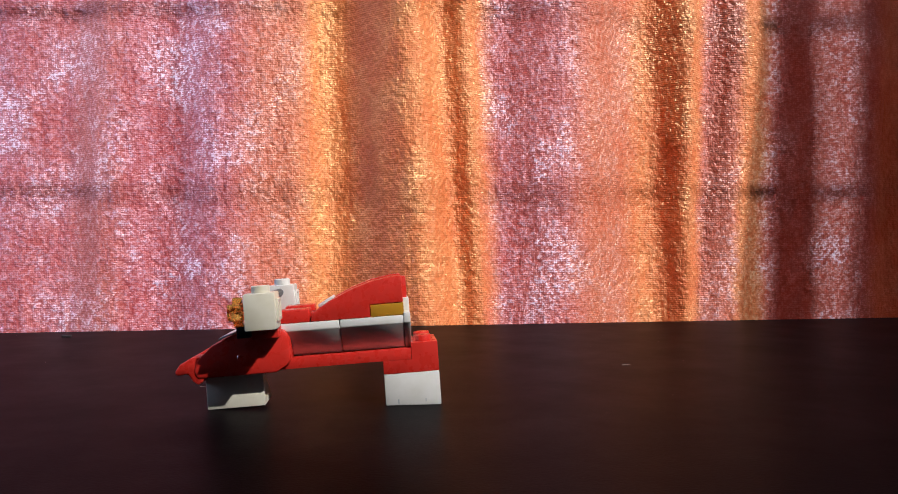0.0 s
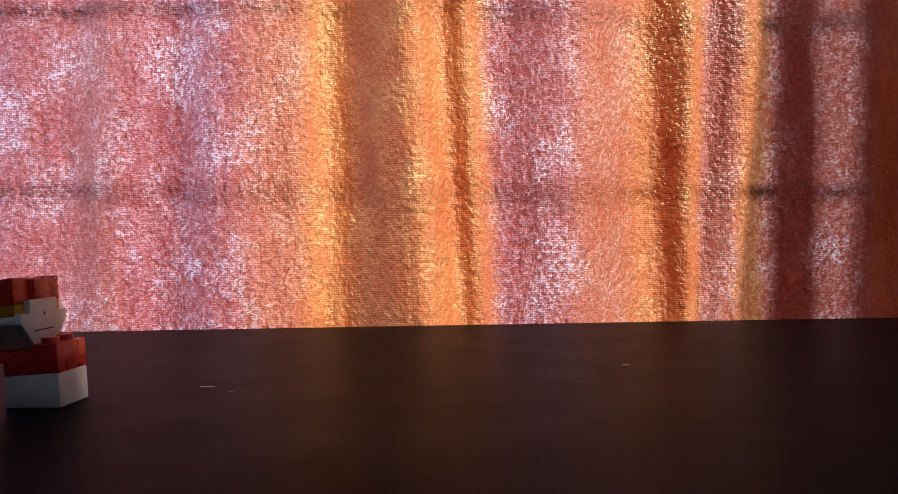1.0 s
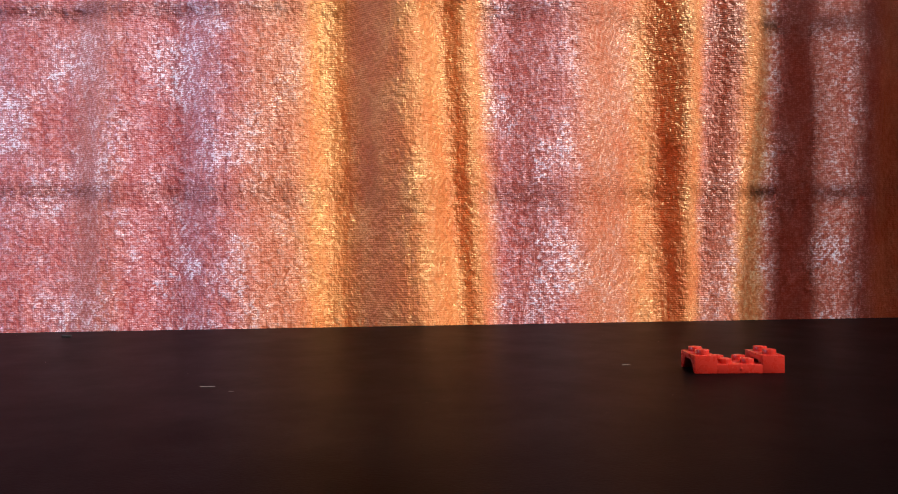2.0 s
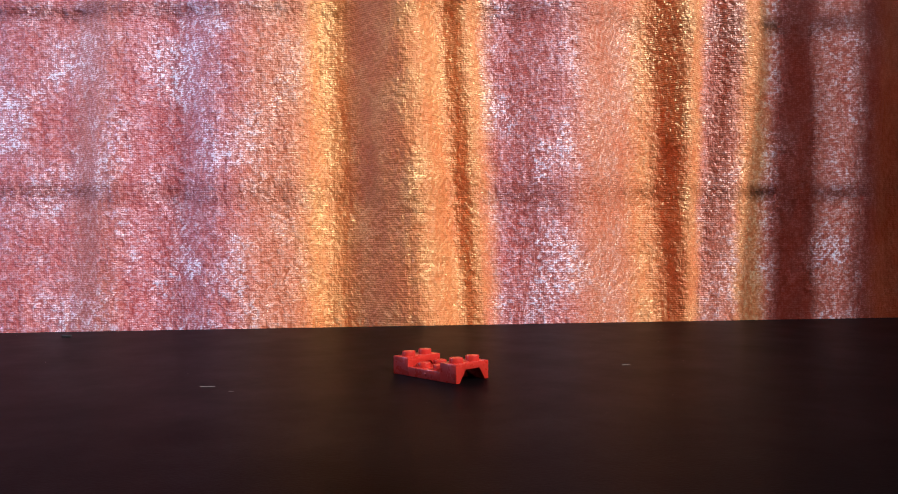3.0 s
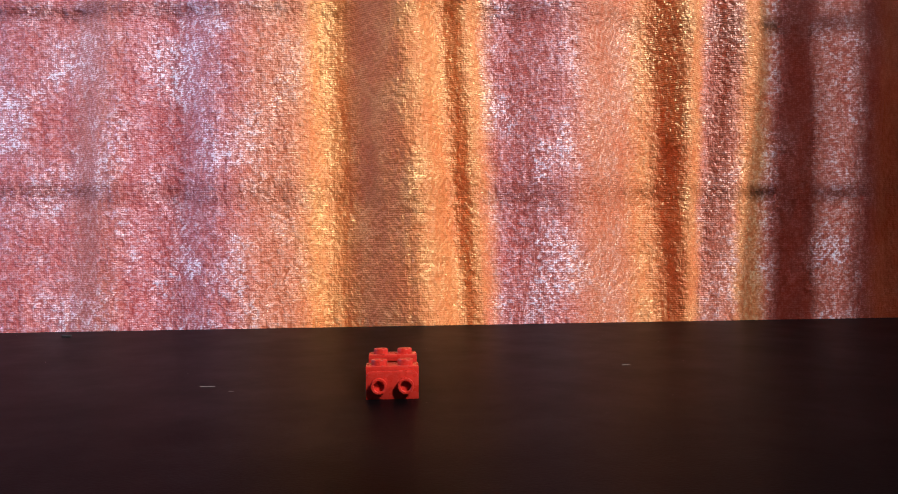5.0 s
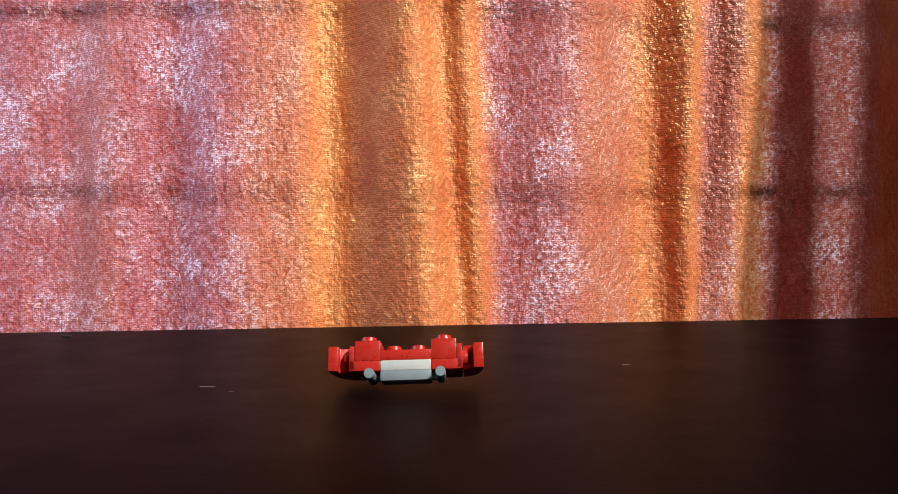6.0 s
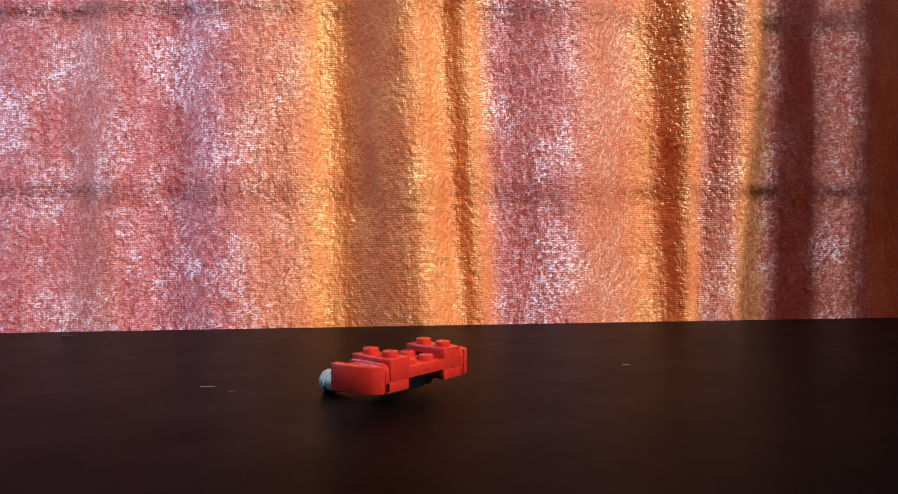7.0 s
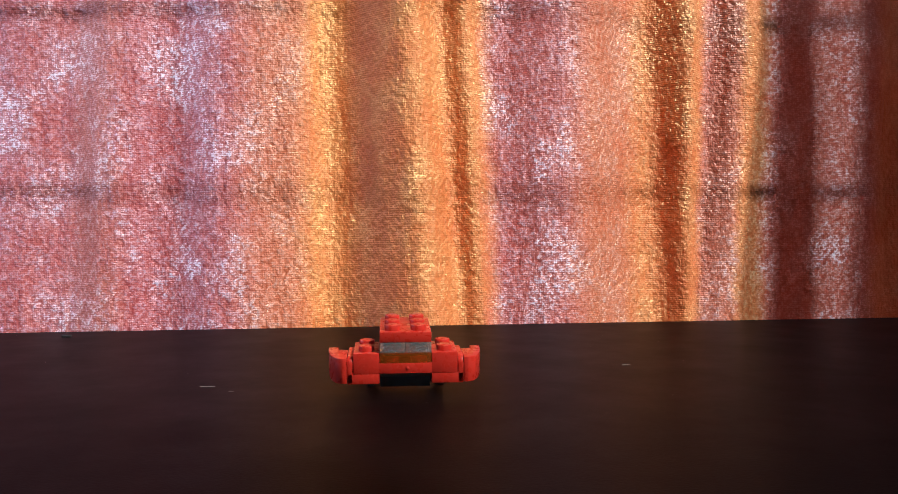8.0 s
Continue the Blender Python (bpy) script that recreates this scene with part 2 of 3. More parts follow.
# folds: place along the curtain, half width, slope (positive turns the cloth to the right), lean and spread towards the hem (mm)
FOLDS = [(-330, 20, 0.6, 0, 0), (-285, 18, -0.5, 0, 0), (-243, 24, 0.1, 0, 0), (-216, 14, -0.9, 0, 0), (-182, 13, 0.45, -4, 0), (-152, 14, -0.7, 0, 0),
         (-118, 22, 0.15, 0, 0), (-79, 9, 0.85, 0, 0), (-47, 22, -1.0, 3, 0), (-11, 8.5, 1.25, 12, 1), (5, 6, -0.9, 10, 0), (18, 6, 1.1, 7, 0),
         (54, 19, -0.55, 0, -5), (108, 21, 1.0, 0, 10), (151, 10, -0.95, 6, -2), (171, 7, 1.05, 0, 0), (190, 9, -0.45, 0, 0), (214, 9, 0.45, -6, 0),
         (256, 26, -0.45, 4, 0), (298, 16, 0.6, 0, 0), (338, 20, -0.6, 0, 0)]


def fold_depth(x, z):
    down = min(1.0, max(0.0, 1.0 - z / 190.0))
    d = 0.0
    for at, half, slope, lean, spread in FOLDS:
        h = half + spread * down
        d += slope * h * 0.886 * math.erf((x - at - lean * down) / h)
    if abs(x) > 345:
        d += 9 * math.sin((abs(x) - 345) / 19.0)
    d += 1.6 * noise.noise((x / 30.0, z / 70.0, 3.0)) + 0.8 * noise.noise((x / 9.0, z / 22.0, 8.0))
    d += 0.4 * noise.noise((x / 3.4, z / 7.0, 1.0))
    return d


# extra strips added to double the cloth behind the front sheet and dim the daylight: from, to, lean of both edges
# towards the hem (mm)
PLEATS = [(-60, -24, 2, 8), (-1, 10, 12, 10), (139, 160, 12, 6), (182, 200, -4, -18), (228, 252, 0, 6), (276, 430, 0, 4)]


def cloth(columns, rows, behind):
    """A sheet over the given columns (functions of height) and heights, following the folds at a distance behind them."""
    verts = []
    for z in rows:
        for c in columns:
            x = c(z)
            verts.append((x * MM, (36 + behind + fold_depth(x, z)) * MM, z * MM))
    w = len(columns)
    faces = [(j * w + i, j * w + i + 1, (j + 1) * w + i + 1, (j + 1) * w + i) for j in range(len(rows) - 1) for i in range(w - 1)]
    return verts, faces


def build_curtain():
    c = thing("curtain", "crinkled red and gold shot satin curtain, backlit, in soft folds", "curtain", SQUARE)

    def sheet(name, verts, faces):
        data = bpy.data.meshes.new(name)
        data.from_pydata(verts, [], faces)
        data.polygons.foreach_set("use_smooth", [True] * len(faces))
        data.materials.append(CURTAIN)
        new(name, data).parent = c

    heights = [float(z) for z in np.arange(-190, 560, 3.0)]
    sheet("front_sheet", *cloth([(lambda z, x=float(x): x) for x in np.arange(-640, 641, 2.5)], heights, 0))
    for k, (a, e, lean_a, lean_e) in enumerate(PLEATS):
        def at(s, a=a, e=e, la=lean_a, le=lean_e):
            return lambda z: (1 - s) * (a + la * max(0.0, 1 - max(z, 0) / 190)) + s * (e + le * max(0.0, 1 - max(z, 0) / 190)) + 3.0 * noise.noise((z / 50.0, a, s)) + 1.2 * noise.noise((z / 14.0, a, s))
        n = max(4, int((e - a) / 5))
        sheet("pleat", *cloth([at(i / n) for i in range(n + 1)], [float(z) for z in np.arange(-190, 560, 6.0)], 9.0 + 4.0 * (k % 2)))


def wall_with_opening(name, m, width, low, high, u0, u1, w0, w1, thick=120):
    """A wall in its own xz plane with one rectangular opening through it (mm)."""
    bm = bmesh.new()
    for x0, x1, z0, z1 in ((-width / 2, u0, low, high), (u1, width / 2, low, high), (u0, u1, low, w0), (u0, u1, w1, high)):
        box(bm, x0, 0, z0, x1, thick, z1, 0)
    ob = new(name, mesh(name, bm, WALL))
    ob.matrix_basis = m
    return tagged(ob, "plain painted plaster wall with a rectangular opening", "wall", kind="structure")


def build_room():
    back_m = SQUARE @ pose(0, 0.085, 0)
    wall_with_opening("wall_north", back_m, 3200, -750, 2200, -620, 620, -160, 620)
    glow_ob.matrix_world = SQUARE @ look((0, 1.5, 0.25), (0, 0.0, 0.15))
    grill = tagged(thing("window_1", "iron window grill with flat horizontal bars", "window", SQUARE @ pose(0, 0.080, 0)), kind="structure")
    for z in (-135, -25, 85, 195, 305, 415, 525):
        part("bar", box(bmesh.new(), -640, 0, z - 3.8, 640, 6, z + 3.8, 0.6), IRON, grill)
    # unseen side wall, its window cut to shape the sun's beam, which ends on the left of the table
    wall_with_opening("wall_east", pose(0.85, 0, 0, 0, 0, -90), 4200, -750, 2200, 40, 676, 560, 2060)
    # unseen opposite wall, opened for the added blue fill lamp
    wall_with_opening("wall_west", pose(-1.45, 0, 0, 0, 0, 90), 4200, -750, 2200, 0, 320, 340, 960)
    fill_ob.matrix_world = look((-1.47, 0.16, 0.65), (0, 0.16, 0.65))
    ob = new("wall_south", mesh("wall_south", box(bmesh.new(), -1600, 0, -750, 1600, 120, 2200, 0), WALL))
    ob.matrix_basis = pose(0, -1.9, 0, 0, 0, 180)
    tagged(ob, "plain painted plaster wall", "wall", kind="structure")
    for name, z0, z1, mat, label in (("floor", -850, -750, FLOOR, "plain grey concrete floor"), ("ceiling", 2200, 2300, WALL, "plain plaster ceiling")):
        ob = new(name, mesh(name, box(bmesh.new(), -1570, -2020, z0, 970, 800, z1, 0), mat))
        tagged(ob, label, name, kind="structure")


build_table()
build_curtain()
build_room()


# ---- the toy that is put together ----
def shell(bm, x, y, height, wall=1.3, roof=1.2):
    """The moulded shell of a see-through plate: walls and roof, open below."""
    def ring(dx, z):
        return [bm.verts.new(c) for c in ((-x + dx, -y + dx, z), (x - dx, -y + dx, z), (x - dx, y - dx, z), (-x + dx, y - dx, z))]
    a, b, c, d = ring(0, 0), ring(0, height), ring(wall, height - roof), ring(wall, 0)
    made = []
    for low, high in ((a, b), (c, d), (d, a)):
        for i in range(4):
            made.append(bm.faces.new((low[i], low[(i + 1) % 4], high[(i + 1) % 4], high[i])))
    made += [bm.faces.new(b), bm.faces.new(c)]
    bmesh.ops.recalc_face_normals(bm, faces=made)
    bmesh.ops.bevel(bm, geom=list({e for v in b for e in v.link_edges}), offset=0.2, segments=2, affect="EDGES", profile=0.5)


def plate(name, nx, ny, material, parent, label, height=3.2, top=True):
    """A plate of nx by ny studs, its base at z = 0, centred."""
    x, y = nx * 4 - 0.1, ny * 4 - 0.1
    bm = bmesh.new()
    if material in (CLEAR, CLEAR_RED, CLEAR_ORANGE):
        shell(bm, x, y, height)
    else:
        box(bm, -x, -y, 0, x, y, height, 0.22)
    body = part(name, bm, material, parent, label)
    if top:
        studs(body, material, [((i - (nx - 1) / 2) * 8, (j - (ny - 1) / 2) * 8, height) for i in range(nx) for j in range(ny)])
    return body


def build_mudguard(parent):
    """Four by two studs: a low middle and two raised ends with a wheel arch cut through each."""
    bm = bmesh.new()
    arch = [(-8, 0), (-6.2, 0), (-3.3, 4.3), (3.3, 4.3), (6.2, 0), (8, 0), (8, 6.4), (-8, 6.4)]
    prism(bm, arch, "x", -15.9, -8, 0.2)
    prism(bm, arch, "x", 8, 15.9, 0.2)
    box(bm, -8.3, -7.95, 0, 8.3, 7.95, 3.2, 0.12)
    body = part("mudguard", bm, RED, parent, "red plastic mudguard plate with raised arched ends")
    studs(body, RED, [(x, y, 6.4) for x in (-12, 12) for y in (-4, 4)] + [(x, y, 3.2) for x in (-4, 4) for y in (-4, 4)])
    part("mould_mark", lathe(bmesh.new(), [(0.6, 0), (0.5, 0.25), (0.2, 0.4)], pose(0.6, -7.9, 1.6, 90), 14), RED, body)
    return body


def build_bracket(parent):
    """An L bracket: a plate of one by two studs and an upright face with two studs outwards (towards +x)."""
    bm = bmesh.new()
    box(bm, -4, -7.9, -3.2, 5.74, 7.9, 0, 0.2)
    r = 2.2
    outline = [(-7.9, -3.0), (7.9, -3.0)]
    outline += [(7.9 - r + r * math.cos(a), 5.2 - r + r * math.sin(a)) for a in [k * math.pi / 12 for k in range(7)]]
    outline += [(-7.9 + r - r * math.sin(a), 5.2 - r + r * math.cos(a)) for a in [k * math.pi / 12 for k in range(7)]]
    prism(bm, outline, "x", 4.15, 5.75, 0.15)
    body = part("bracket", bm, RED, parent, "red plastic angle bracket")
    studs(body, RED, [(5.7, y, 0.9) for y in (-4, 4)], hollow=True, turn=pose(0, 0, 0, 0, 90))
    return body


def build_curved_slope(parent, side):
    """A curved slope laid on its side: flat against the bracket, thick at one end and curving in at the other."""
    bm = bmesh.new()
    thick, n = 6.5, 14
    curve = []
    for k in range(n + 1):
        s = k / n
        curve.append((1.4 + (thick - 1.4) * math.sqrt(max(0.0, 1 - (1 - s) ** 1.9)), 7.9 - 15.8 * s))
    inner = [(3.4, -7.9), (3.4, -4.2), (0.1, -3.8), (0.1, 7.9)]
    outline = [(x, y * side) for x, y in curve + inner]
    prism(bm, outline, "z", -3.9, 3.9, 0.18)
    return part("curved_slope", bm, RED, parent, "red plastic curved slope")


def build_bar_plate(parent):
    bm = bmesh.new()
    box(bm, -7.9, -3.9, -3.2, 7.9, 3.9, 0, 0.22)
    body = part("bar_plate", bm, GREY, parent, "light grey plate with two side bars")
    for s in (-1, 1):
        b = bmesh.new()
        box(b, min(s * 7.6, s * 9.8), -1.2, -2.6, max(s * 7.6, s * 9.8), 1.2, -0.6, 0.2)
        lathe(b, [(1.45, 0), (1.59, 0.15), (1.59, 12.0), (1.45, 12.2)], pose(s * 10.9, 3.6, -1.6, 90), 20)
        part("bar", b, GREY, body)
    return body


def build_cone(parent):
    """A flared hollow nozzle; its mouth looks along -y."""
    bm = bmesh.new()
    lathe(bm, [(1.5, -1.0), (1.9, -0.8), (2.0, 0.0), (2.5, 4.0), (3.05, 8.0), (3.35, 10.2), (3.15, 10.35), (3.15, 10.6), (3.6, 10.75), (3.7, 11.0), (3.7, 12.6),
               (3.55, 12.9), (2.55, 12.9), (2.42, 12.7), (2.4, 12.2)], pose(0, 0, 0, 90), 36)
    body = part("nozzle", bm, GREY, parent, "light grey flared hollow nozzle")
    # black disc put near the mouth for the shade inside the hollow
    part("bore_shade", lathe(bmesh.new(), [(2.1, 12.28), (2.25, 12.24), (2.42, 12.22)], pose(0, 0, 0, 90), 24), BLACK, body, "black disc for the shade inside the nozzle")
    b = bmesh.new()
    box(b, -0.5, 0.6, 1.2, 0.5, 2.6, 2.2, 0.1)
    part("lug", b, GREY, body)
    return body


def build_plate_pair(parent):
    """Two clear plates of one by two studs side by side."""
    return [plate("clear_plate", 1, 2, CLEAR, parent, "clear transparent plate") for k in range(2)]


toy = thing("toy_vehicle", "small red brick-built toy vehicle with grey nozzles", "toy", Matrix())
mudguard = build_mudguard(toy)
bracket_a, bracket_b = build_bracket(toy), build_bracket(toy)
slope_a, slope_b = build_curved_slope(toy, -1), build_curved_slope(toy, 1)
white_plate = plate("white_plate", 2, 1, WHITE, toy, "white plastic plate", top=False)
bar_plate = build_bar_plate(toy)
nozzle_a, nozzle_b = build_cone(toy), build_cone(toy)
red_clear = plate("red_clear_plate", 2, 1, CLEAR_RED, toy, "transparent red plate")
orange_clear = plate("orange_clear_plate", 2, 1, CLEAR_ORANGE, toy, "transparent orange plate")
clear_a, clear_b = build_plate_pair(toy)
top_plate = plate("top_plate", 2, 3, RED, toy, "red plastic plate of two by three studs")

# ---- the finished walker that leaves ----
def build_walker():
    """A brick-built walker, 66 mm long: x runs from tail to face, y across; it stands on a short rear and a longer front foot."""
    w = thing("toy_walker", "red and white brick-built toy walker with amber details", "toy", Matrix())
    p = bmesh.new
    # feet
    rear = part("rear_foot", prism(p(), [(-8, 0), (5.5, 0), (5.5, 0.8), (-6.0, 9.6), (-8, 9.6)], "x", 0, 16), CREAM, w, "cream slope brick")
    part("mould_mark", lathe(p(), [(0.5, 0), (0.42, 0.1)], pose(11.5, -8.0, 5.6, 90), 12), CREAM, rear)
    foot = part("front_foot", prism(p(), [(50, -3.15), (66, -4.15), (66, 5.82), (50, 5.82)], "y", -8, 8, 0.3), WHITE, w, "white brick with scuff marks")
    part("scuff", box(p(), 53.6, -8.02, -2.9, 53.9, -7.9, -1.6, 0), GREY, foot)
    part("scuff", box(p(), 61.5, -8.02, -2.9, 61.7, -7.9, -1.9, 0), GREY, foot)
    ankle = part("ankle_block", prism(p(), [(50, 5.86), (66, 5.86), (66, 14.4), (58.3, 14.4), (58.3, 9.66), (50, 9.66)], "y", -8, 8, 0.15), RED, w)
    studs(ankle, RED, [(62, -4, 14.4), (62, 4, 14.4)])
    chassis = part("chassis", box(p(), 16, -8, 9.68, 58.2, 8, 12.86, 0.08), RED, w)
    part("mould_mark", lathe(p(), [(0.4, 0), (0.35, 0.1)], pose(43.5, -8.0, 11.4, 90), 12), RED, chassis)
    # tail block with its claws
    tail = [(-1, 9.7), (20.5, 9.7), (23.6, 11.4), (24.6, 12.8), (24.6, 19.0), (23.4, 21.6), (10, 21.4), (3.4, 18.6), (-1.2, 14.6), (-1.8, 11.8)]
    block = part("tail_block", prism(p(), tail, "y", -13, 13, 0.8), RED, w, "red curved tail block")
    part("knob", lathe(p(), [(0.9, 0), (0.9, 0.5), (0.7, 0.7)], pose(11.0, -13.0, 14.6, 90), 16), RED, block)
    part("trim_strip", prism(p(), [(5.6, 20.0), (10, 21.5), (10, 21.9), (5.6, 20.5)], "y", -13.1, 13.1, 0.08), WHITE, w, "thin white strip")
    for y in (-12.5, 5.5):
        claw = [(1.0, 15.6), (-2.0, 15.8), (-5.6, 14.0), (-7.2, 12.0), (-6.8, 10.8), (-3.6, 11.2), (-2.4, 9.0), (-1.0, 7.8), (0.6, 8.8), (1.4, 11.4)]
        part("claw", prism(p(), claw, "y", y, y + 7, 0.7), RED, w, "red pointed claw")
    part("shoulder", box(p(), 15.2, -17.6, 19.9, 22.5, 17.6, 22.88, 0.3), RED, w)
    part("peg", box(p(), 11.6, -19.0, 20.6, 15.3, -13.6, 24.2), BLACK, w, "black peg")
    # two side pods on a grey axle, each with an amber burner behind
    for s in (-1, 1):
        mat = CREAM if s < 0 else WHITE
        pod = part("pod", box(p(), 15, s * 21 - 4.2, 22.9, 23.2, s * 21 + 4.2, 32.6, 0.35), mat, w, "white pod brick with a square socket")
        part("stud", lathe(p(), [(2.45, 32.6), (2.45, 34.3), (2.3, 34.5)], pose(19.1, s * 21, 0)), mat, pod)
        for y0, y1, z0, z1 in ((-2.9, -1.9, 25.0, 30.8), (1.9, 2.9, 25.0, 30.8), (-1.9, 1.9, 25.0, 26.0), (-1.9, 1.9, 29.8, 30.8)):
            part("socket_rim", box(p(), 23.1, s * 21 + y0, z0, 23.9, s * 21 + y1, z1, 0.1), mat, pod)
        flower = p()
        burner = pose(14.9, s * 21, 27.8, 0, -90)
        lobes = [((3.1 + 0.9 * math.cos(6 * a)) * math.cos(a), (3.1 + 0.9 * math.cos(6 * a)) * math.sin(a)) for a in [n * math.pi / 24 for n in range(48)]]
        prism(flower, lobes, "z", 0.9, 3.3, 0.15)
        bmesh.ops.transform(flower, matrix=burner, verts=flower.verts)
        petal = part("burner", flower, AMBER, w, "transparent amber round burner")
        part("hub", lathe(p(), [(2.2, 0), (2.2, 0.88)], burner, 20), AMBER, petal)
        part("rim", lathe(p(), [(2.3, 3.32), (2.3, 4.5), (1.6, 4.6)], burner, 20), AMBER, petal)
    part("axle", lathe(p(), [(1.1, -17), (1.25, -16.8), (1.25, 16.8), (1.1, 17)], pose(18.6, 0, 30.4, 90), 20), DARK_GREY, w, "dark grey axle between the pods")
    # hull of two inverted slopes each side, with the face at the end
    for x0, x1 in ((21.6, 38.6), (38.8, 56.6)):
        for s in (-1, 1):
            hull = [(0, 12.9), (s * 4.8, 12.9), (s * 12, 20.8), (s * 12, 22.9), (0, 22.9)]
            part("inverted_slope", prism(p(), hull, "x", x0, x1, 0.3), WHITE, w)
    face = [(-4.8, 12.9), (4.8, 12.9), (12, 20.8), (12, 23.6), (7.2, 23.6), (7.2, 27.4), (-7.2, 27.4), (-7.2, 23.6), (-12, 23.6), (-12, 20.8)]
    front = part("face", prism(p(), face, "x", 56.7, 58.6, 0.25), WHITE, w, "white face plate")
    part("mouth", box(p(), 58.5, -6.0, 18.2, 58.75, 4.5, 18.5, 0), SPECK, front, "thin dark groove")
    part("pin_mark", box(p(), 58.5, -0.3, 22.4, 58.75, 0.1, 23.6, 0), SPECK, front)
    # red crest that rises to the face
    top = [(30.6, 23.0), (47.4, 23.0), (47.4, 26.6), (56.8, 26.6), (56.8, 34.1), (54, 34.0), (48, 33.0), (42, 31.0), (36, 28.2), (31.5, 25.4)]
    for s in (-1, 1):
        a, e = sorted((s * 3.9, s * 11.9))
        part("crest_side", prism(p(), top, "y", a, e, 0.3), RED, w)
        a, e = sorted((s * 4.2, s * 11.7))
        part("eye", box(p(), 47.5, a, 23.0, 56.9, e, 26.5, 0.25), YELLOW, w, "transparent yellow eye brick")
        part("crest_tile", box(p(), 21.8, a, 23.0, 30.4, e, 26.6, 0.3), RED, w)
    mid = [(21.8, 23.0), (56.8, 23.0), (58.2, 27.6), (58.2, 33.6), (54, 33.5), (48, 32.4), (42, 30.4), (36, 27.6), (31, 25.0), (21.8, 24.8)]
    part("crest_middle", prism(p(), mid, "y", -3.8, 3.8, 0.3), RED, w)
    part("white_tile", prism(p(), [(32.6, 26.2), (37, 28.6), (36.6, 29.3), (32.2, 26.9)], "y", -3.6, 3.6, 0.1), WHITE, w, "small white tile")
    return w


walker = build_walker()


# ---- dust on the table ----
def build_dust():
    rnd = random.Random(5)
    bm = bmesh.new()
    spots = [(rnd.uniform(-260, 260), rnd.uniform(150, 400), rnd.uniform(0.05, 0.09)) for k in range(26)]
    spots += [(138.8, 310.9, 0.17), (67.8, 225.5, 0.13), (-6.8, 217.1, 0.13), (-163.1, 298.7, 0.15), (99.0, 350.3, 0.2), (-10.3, 330.0, 0.15), (42.7, 201.5, 0.1), (92.3, 292.5, 0.14)]
    for x, y, s in spots:
        bmesh.ops.create_icosphere(bm, subdivisions=1, radius=s, matrix=Matrix.Translation((x, y, s * 0.5)))
    for x, y, l in ((-82.5, 244, 5.0), (-70.5, 235.5, 1.6), (66, 283, 3)):
        box(bm, x, y, 0, x + l, y + 0.3, 0.14, 0)
    ob = new("dust", mesh("dust", bm, DUST))
    tagged(ob, "pale specks and fibres of dust on the tabletop", "dust", kind="stuff")
    c = bmesh.new()
    box(c, -201, 383, 0, -196, 384.4, 1.0, 0.2)
    tagged(new("crumb", mesh("crumb", c, SPECK)), "small dark crumb lying on the table", "crumb")


build_dust()


# ---- what moves ----
LIFT = mm(0, 0, 3.2)
HOME = {"bracket_a": mm(12, 0, 0), "bracket_b": mm(-12, 0, 0, 0, 0, 180)}
HOME.update({
    "slope_a": mm(17.85, 0, 0.9), "slope_b": mm(-17.85, 0, 0.9, 0, 0, 180),
    "white": mm(0, 4, -3.2), "bars": mm(0, 4, -3.2, 0, 0, 180),
    "nozzle_a": mm(11.0, 11.6, -4.9, 0, 0, 180), "nozzle_b": mm(-11.0, 11.6, -4.9, 0, 0, 180),
    "red_clear": mm(0, 4, 3.2), "orange_clear": mm(0, -4, 3.2),
    "clear_a": mm(-4, 0, 6.4), "clear_b": mm(4, 0, 6.4), "top": mm(0, 4, 9.6)})

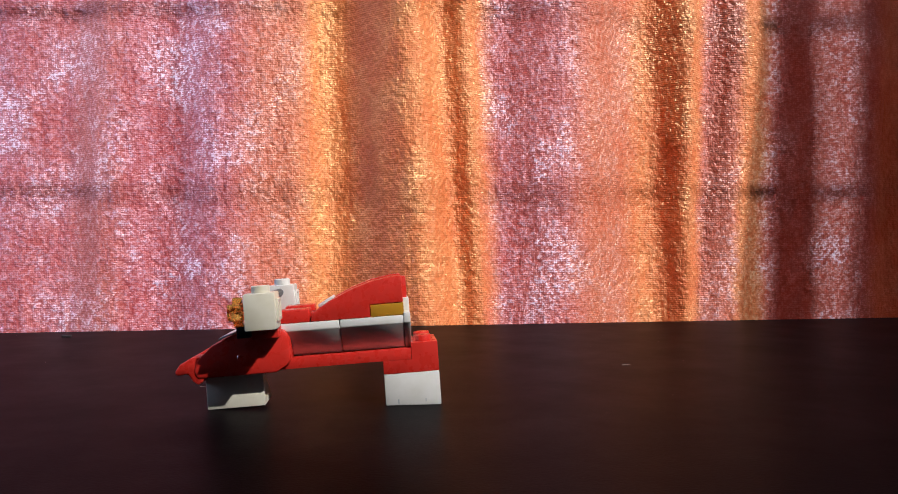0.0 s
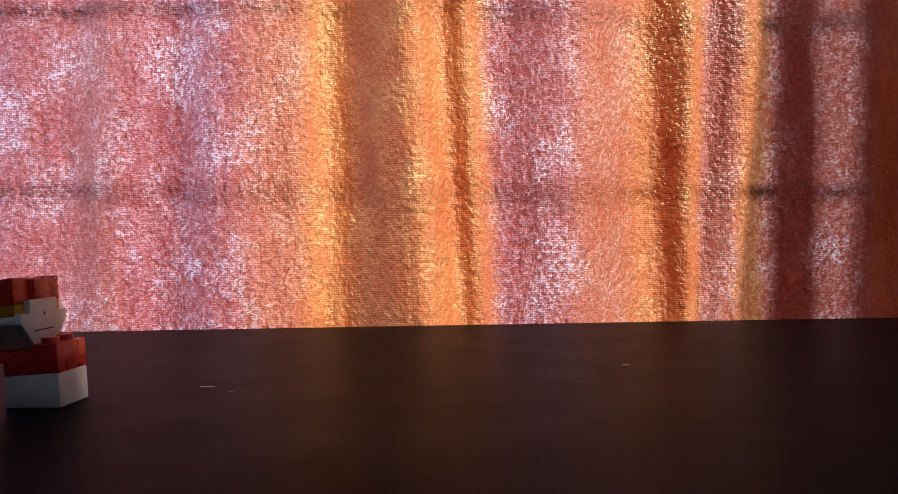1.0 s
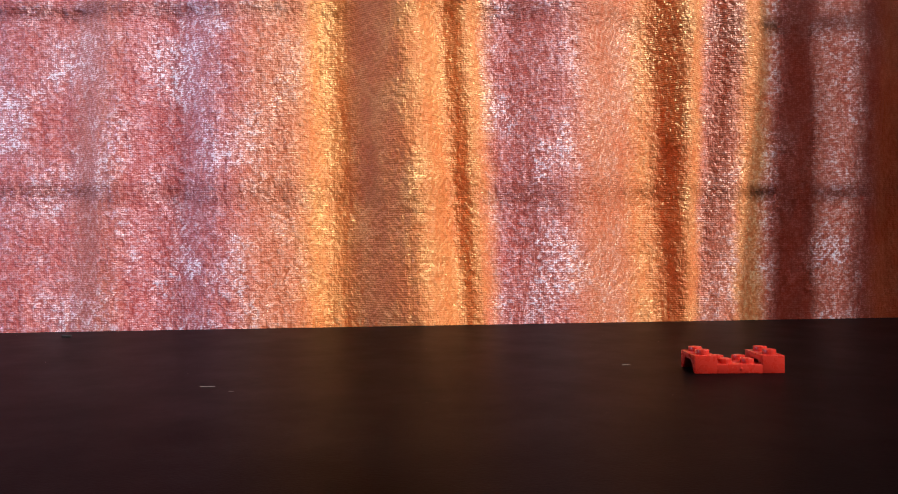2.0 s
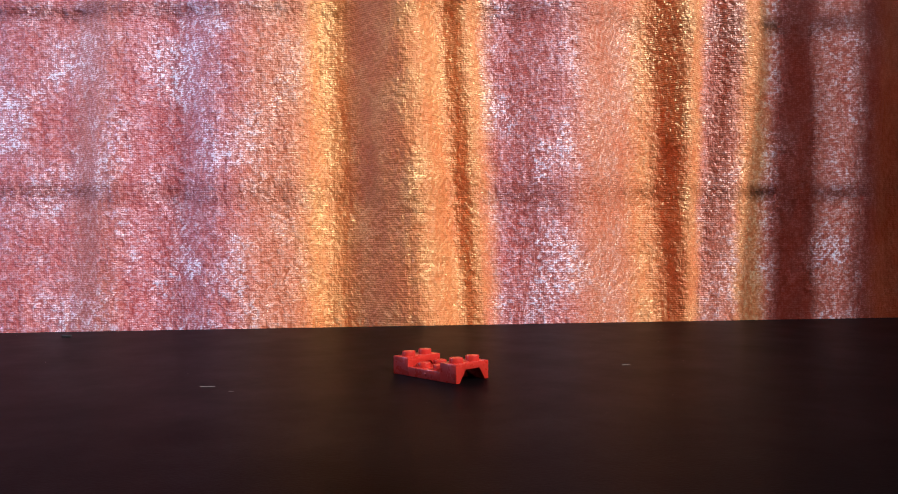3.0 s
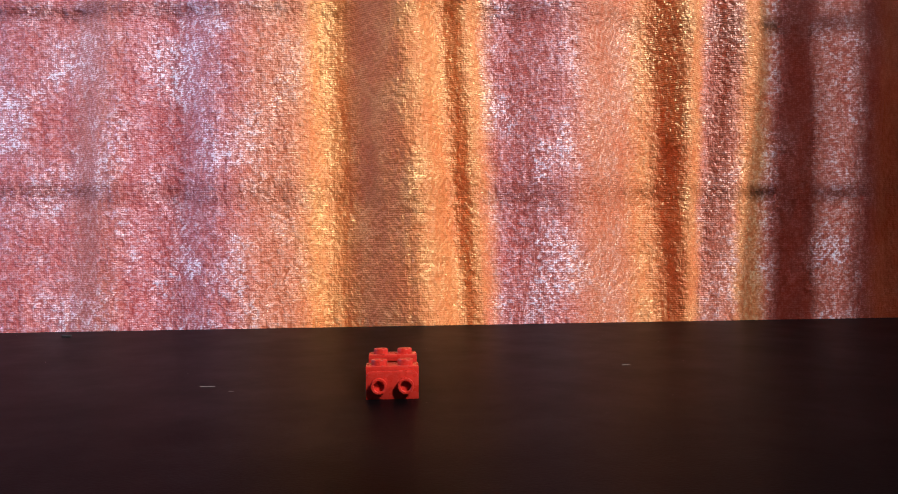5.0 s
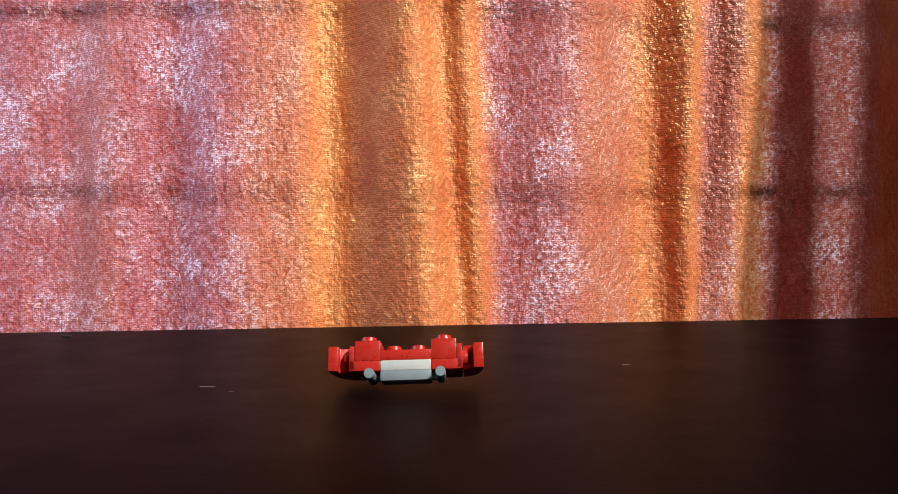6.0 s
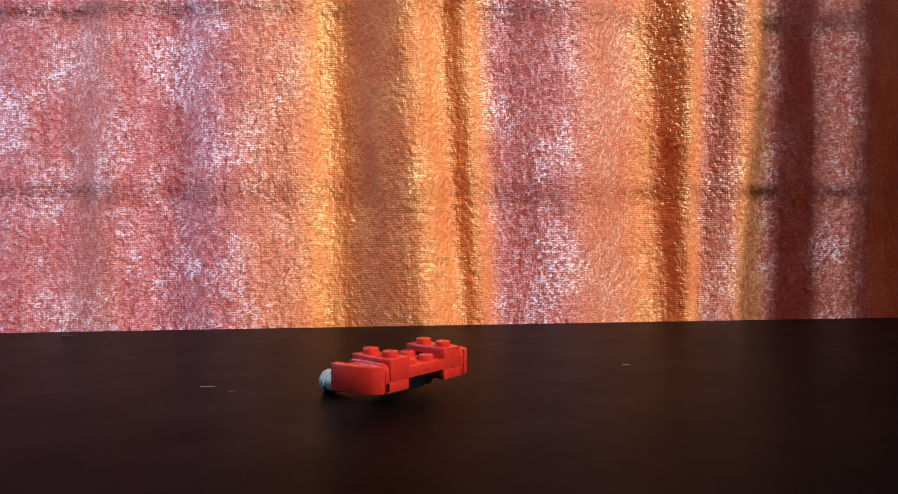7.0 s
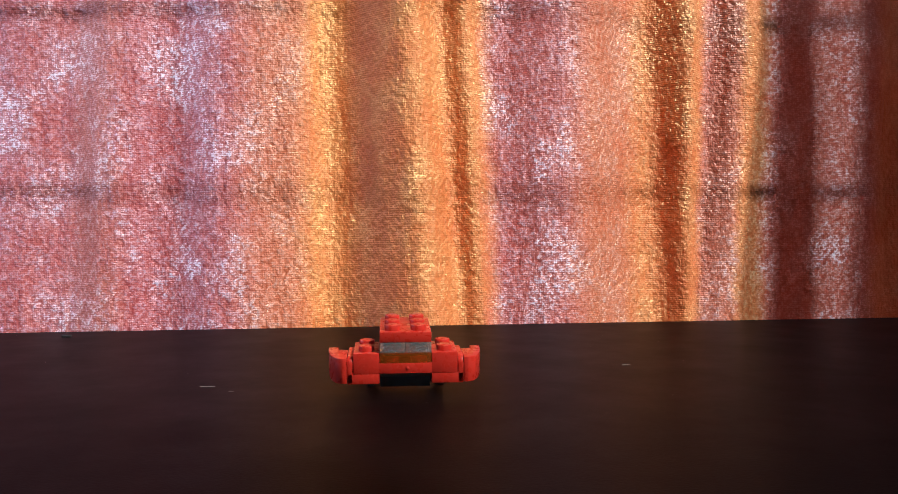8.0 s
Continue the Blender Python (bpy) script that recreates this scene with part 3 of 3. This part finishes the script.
# stop motion: a new pose every fifth of a second; seconds, then place (mm) and turn (degrees)
TOY_STEPS = [
    (0.0, 225, 272, 0, 0, 0, 0), (1.5, 174, 272, 0, 0, 0, -0.3), (1.7, 130.5, 272.3, 0, 0, 0, -0.3), (1.9, 103, 270.5, 0, 0, 0, -0.3),
    (2.1, 76, 268.5, 0, 0, 0, -0.3), (2.3, 49, 266.5, 0, 0, 0, -0.3), (2.5, 22, 264.8, 0, 0, 0, -0.3), (2.7, -4.4, 263.1, 0, 0, 0, -0.3),
    (2.9, -3.5, 262.0, 0, 0, 0, -44.9), (3.1, -11.5, 265.7, 0, 0, 0, -89.4), (3.3, -11.4, 252.3, 1.5, 0.3, -7.0, -92.0),
    (3.5, -11.5, 252.3, 1.5, 0.3, -7.0, -90.6), (3.7, -11.4, 252.3, 1.5, 0.3, -7.0, -91.5), (3.9, -9.5, 253.3, 1.9, -1.0, -7.0, -147.4),
    (4.1, -7.1, 251.7, 2.1, -2.4, -6.3, -177.6), (4.3, -5.8, 248.9, 3.8, -0.6, 2.5, -180.9), (4.5, -9.2, 248.0, 3.3, -0.3, 0.5, -217.5),
    (4.7, -19.5, 238.6, 3.6, -0.5, 2.0, -263.9), (4.9, -18.5, 239.5, 3.2, 0, 0, -266.0), (5.1, -18.5, 239.5, 3.2, 0, 0, -266.0),
    (5.3, -17.5, 240.0, 3.2, 0, 0, -238.0), (5.5, -16.5, 239.6, 3.2, 0, 0, -205.0), (5.7, -16.0, 239.2, 3.2, 0, 0, -175.0),
    (5.9, -13.6, 238.7, 7.7, 20.5, 1.5, -180.8), (6.1, -14.8, 238.7, 7.7, 20.5, 1.5, -180.8), (6.3, -14.2, 238.7, 7.7, 20.5, 1.5, -180.8),
    (6.5, -13.1, 231.1, 7.6, 1.6, 0.6, -177.6), (6.7, -12.2, 227.1, 7.4, 4.3, -1.5, -237.4), (6.9, -13.0, 228.2, 7.7, 2.1, -1.2, -309.3),
    (7.1, -14.1, 234.0, 7.8, 5.5, 0.0, -355.4)]
WALKER_STEPS = [(0.0, -69.0, 216.5, 5.0), (0.1, -85.2, 217.2, 4.0), (0.3, -107.9, 218.4, 2.0), (0.5, -132.0, 219.4, 0.4),
                (0.7, -149.2, 220.4, 0.0), (0.9, -178.0, 222.0, -0.9), (1.3, -250.0, 222.0, -1.0)]


def held(steps):
    """Rows that hold each pose until just before the next."""
    rows = []
    for k, (t, m) in enumerate(steps):
        start = max(0.0, t - 1 / FPS)
        end = steps[k + 1][0] - 2 / FPS if k + 1 < len(steps) else 8.0
        rows.append((start, m))
        if frame(end) > frame(start):
            rows.append((end, m))
    return rows


def motions():
    walk(walker, held([(t, mm(x, y, 0, 0, -3.6, turn)) for t, x, y, turn in WALKER_STEPS]))
    times = [s[0] for s in TOY_STEPS] + [7.3, 7.5, 7.7, 7.9]
    poses = [mm(*s[1:]) for s in TOY_STEPS]
    poses += [poses[-1]] * 4
    walk(toy, held(list(zip(times, poses))))
    # pieces wait on the table beside the camera until they are pressed on
    added = [(bracket_a, "bracket_a", 3.3, 165, 190, 3.2), (slope_a, "slope_a", 3.7, 190, 190, 3.9), (white_plate, "white", 4.3, 165, 165, 0),
             (bracket_b, "bracket_b", 4.9, 195, 160, 3.2), (slope_b, "slope_b", 5.1, 220, 190, 3.9), (bar_plate, "bars", 5.9, 225, 160, 3.2),
             (nozzle_b, "nozzle_b", 6.1, 160, 130, 3.7), (nozzle_a, "nozzle_a", 6.3, 185, 125, 3.7), (red_clear, "red_clear", 7.3, 210, 130, 0),
             (orange_clear, "orange_clear", 7.5, 235, 125, 0), (clear_a, "clear_a", 7.7, 150, 110, 0), (clear_b, "clear_b", 7.7, 165, 105, 0),
             (top_plate, "top", 7.9, 190, 95, 0)]
    for ob, key, when, x, y, z in added:
        at = poses[times.index(when)]
        turn = (Matrix.Rotation(at.to_euler().z, 4, "Z") @ HOME[key]).to_3x3().to_4x4()
        waiting = mm(x, y, z) @ turn
        walk(ob, held([(t, HOME[key] if t >= when else m.inverted() @ waiting) for t, m in zip(times, poses)]))

motions()
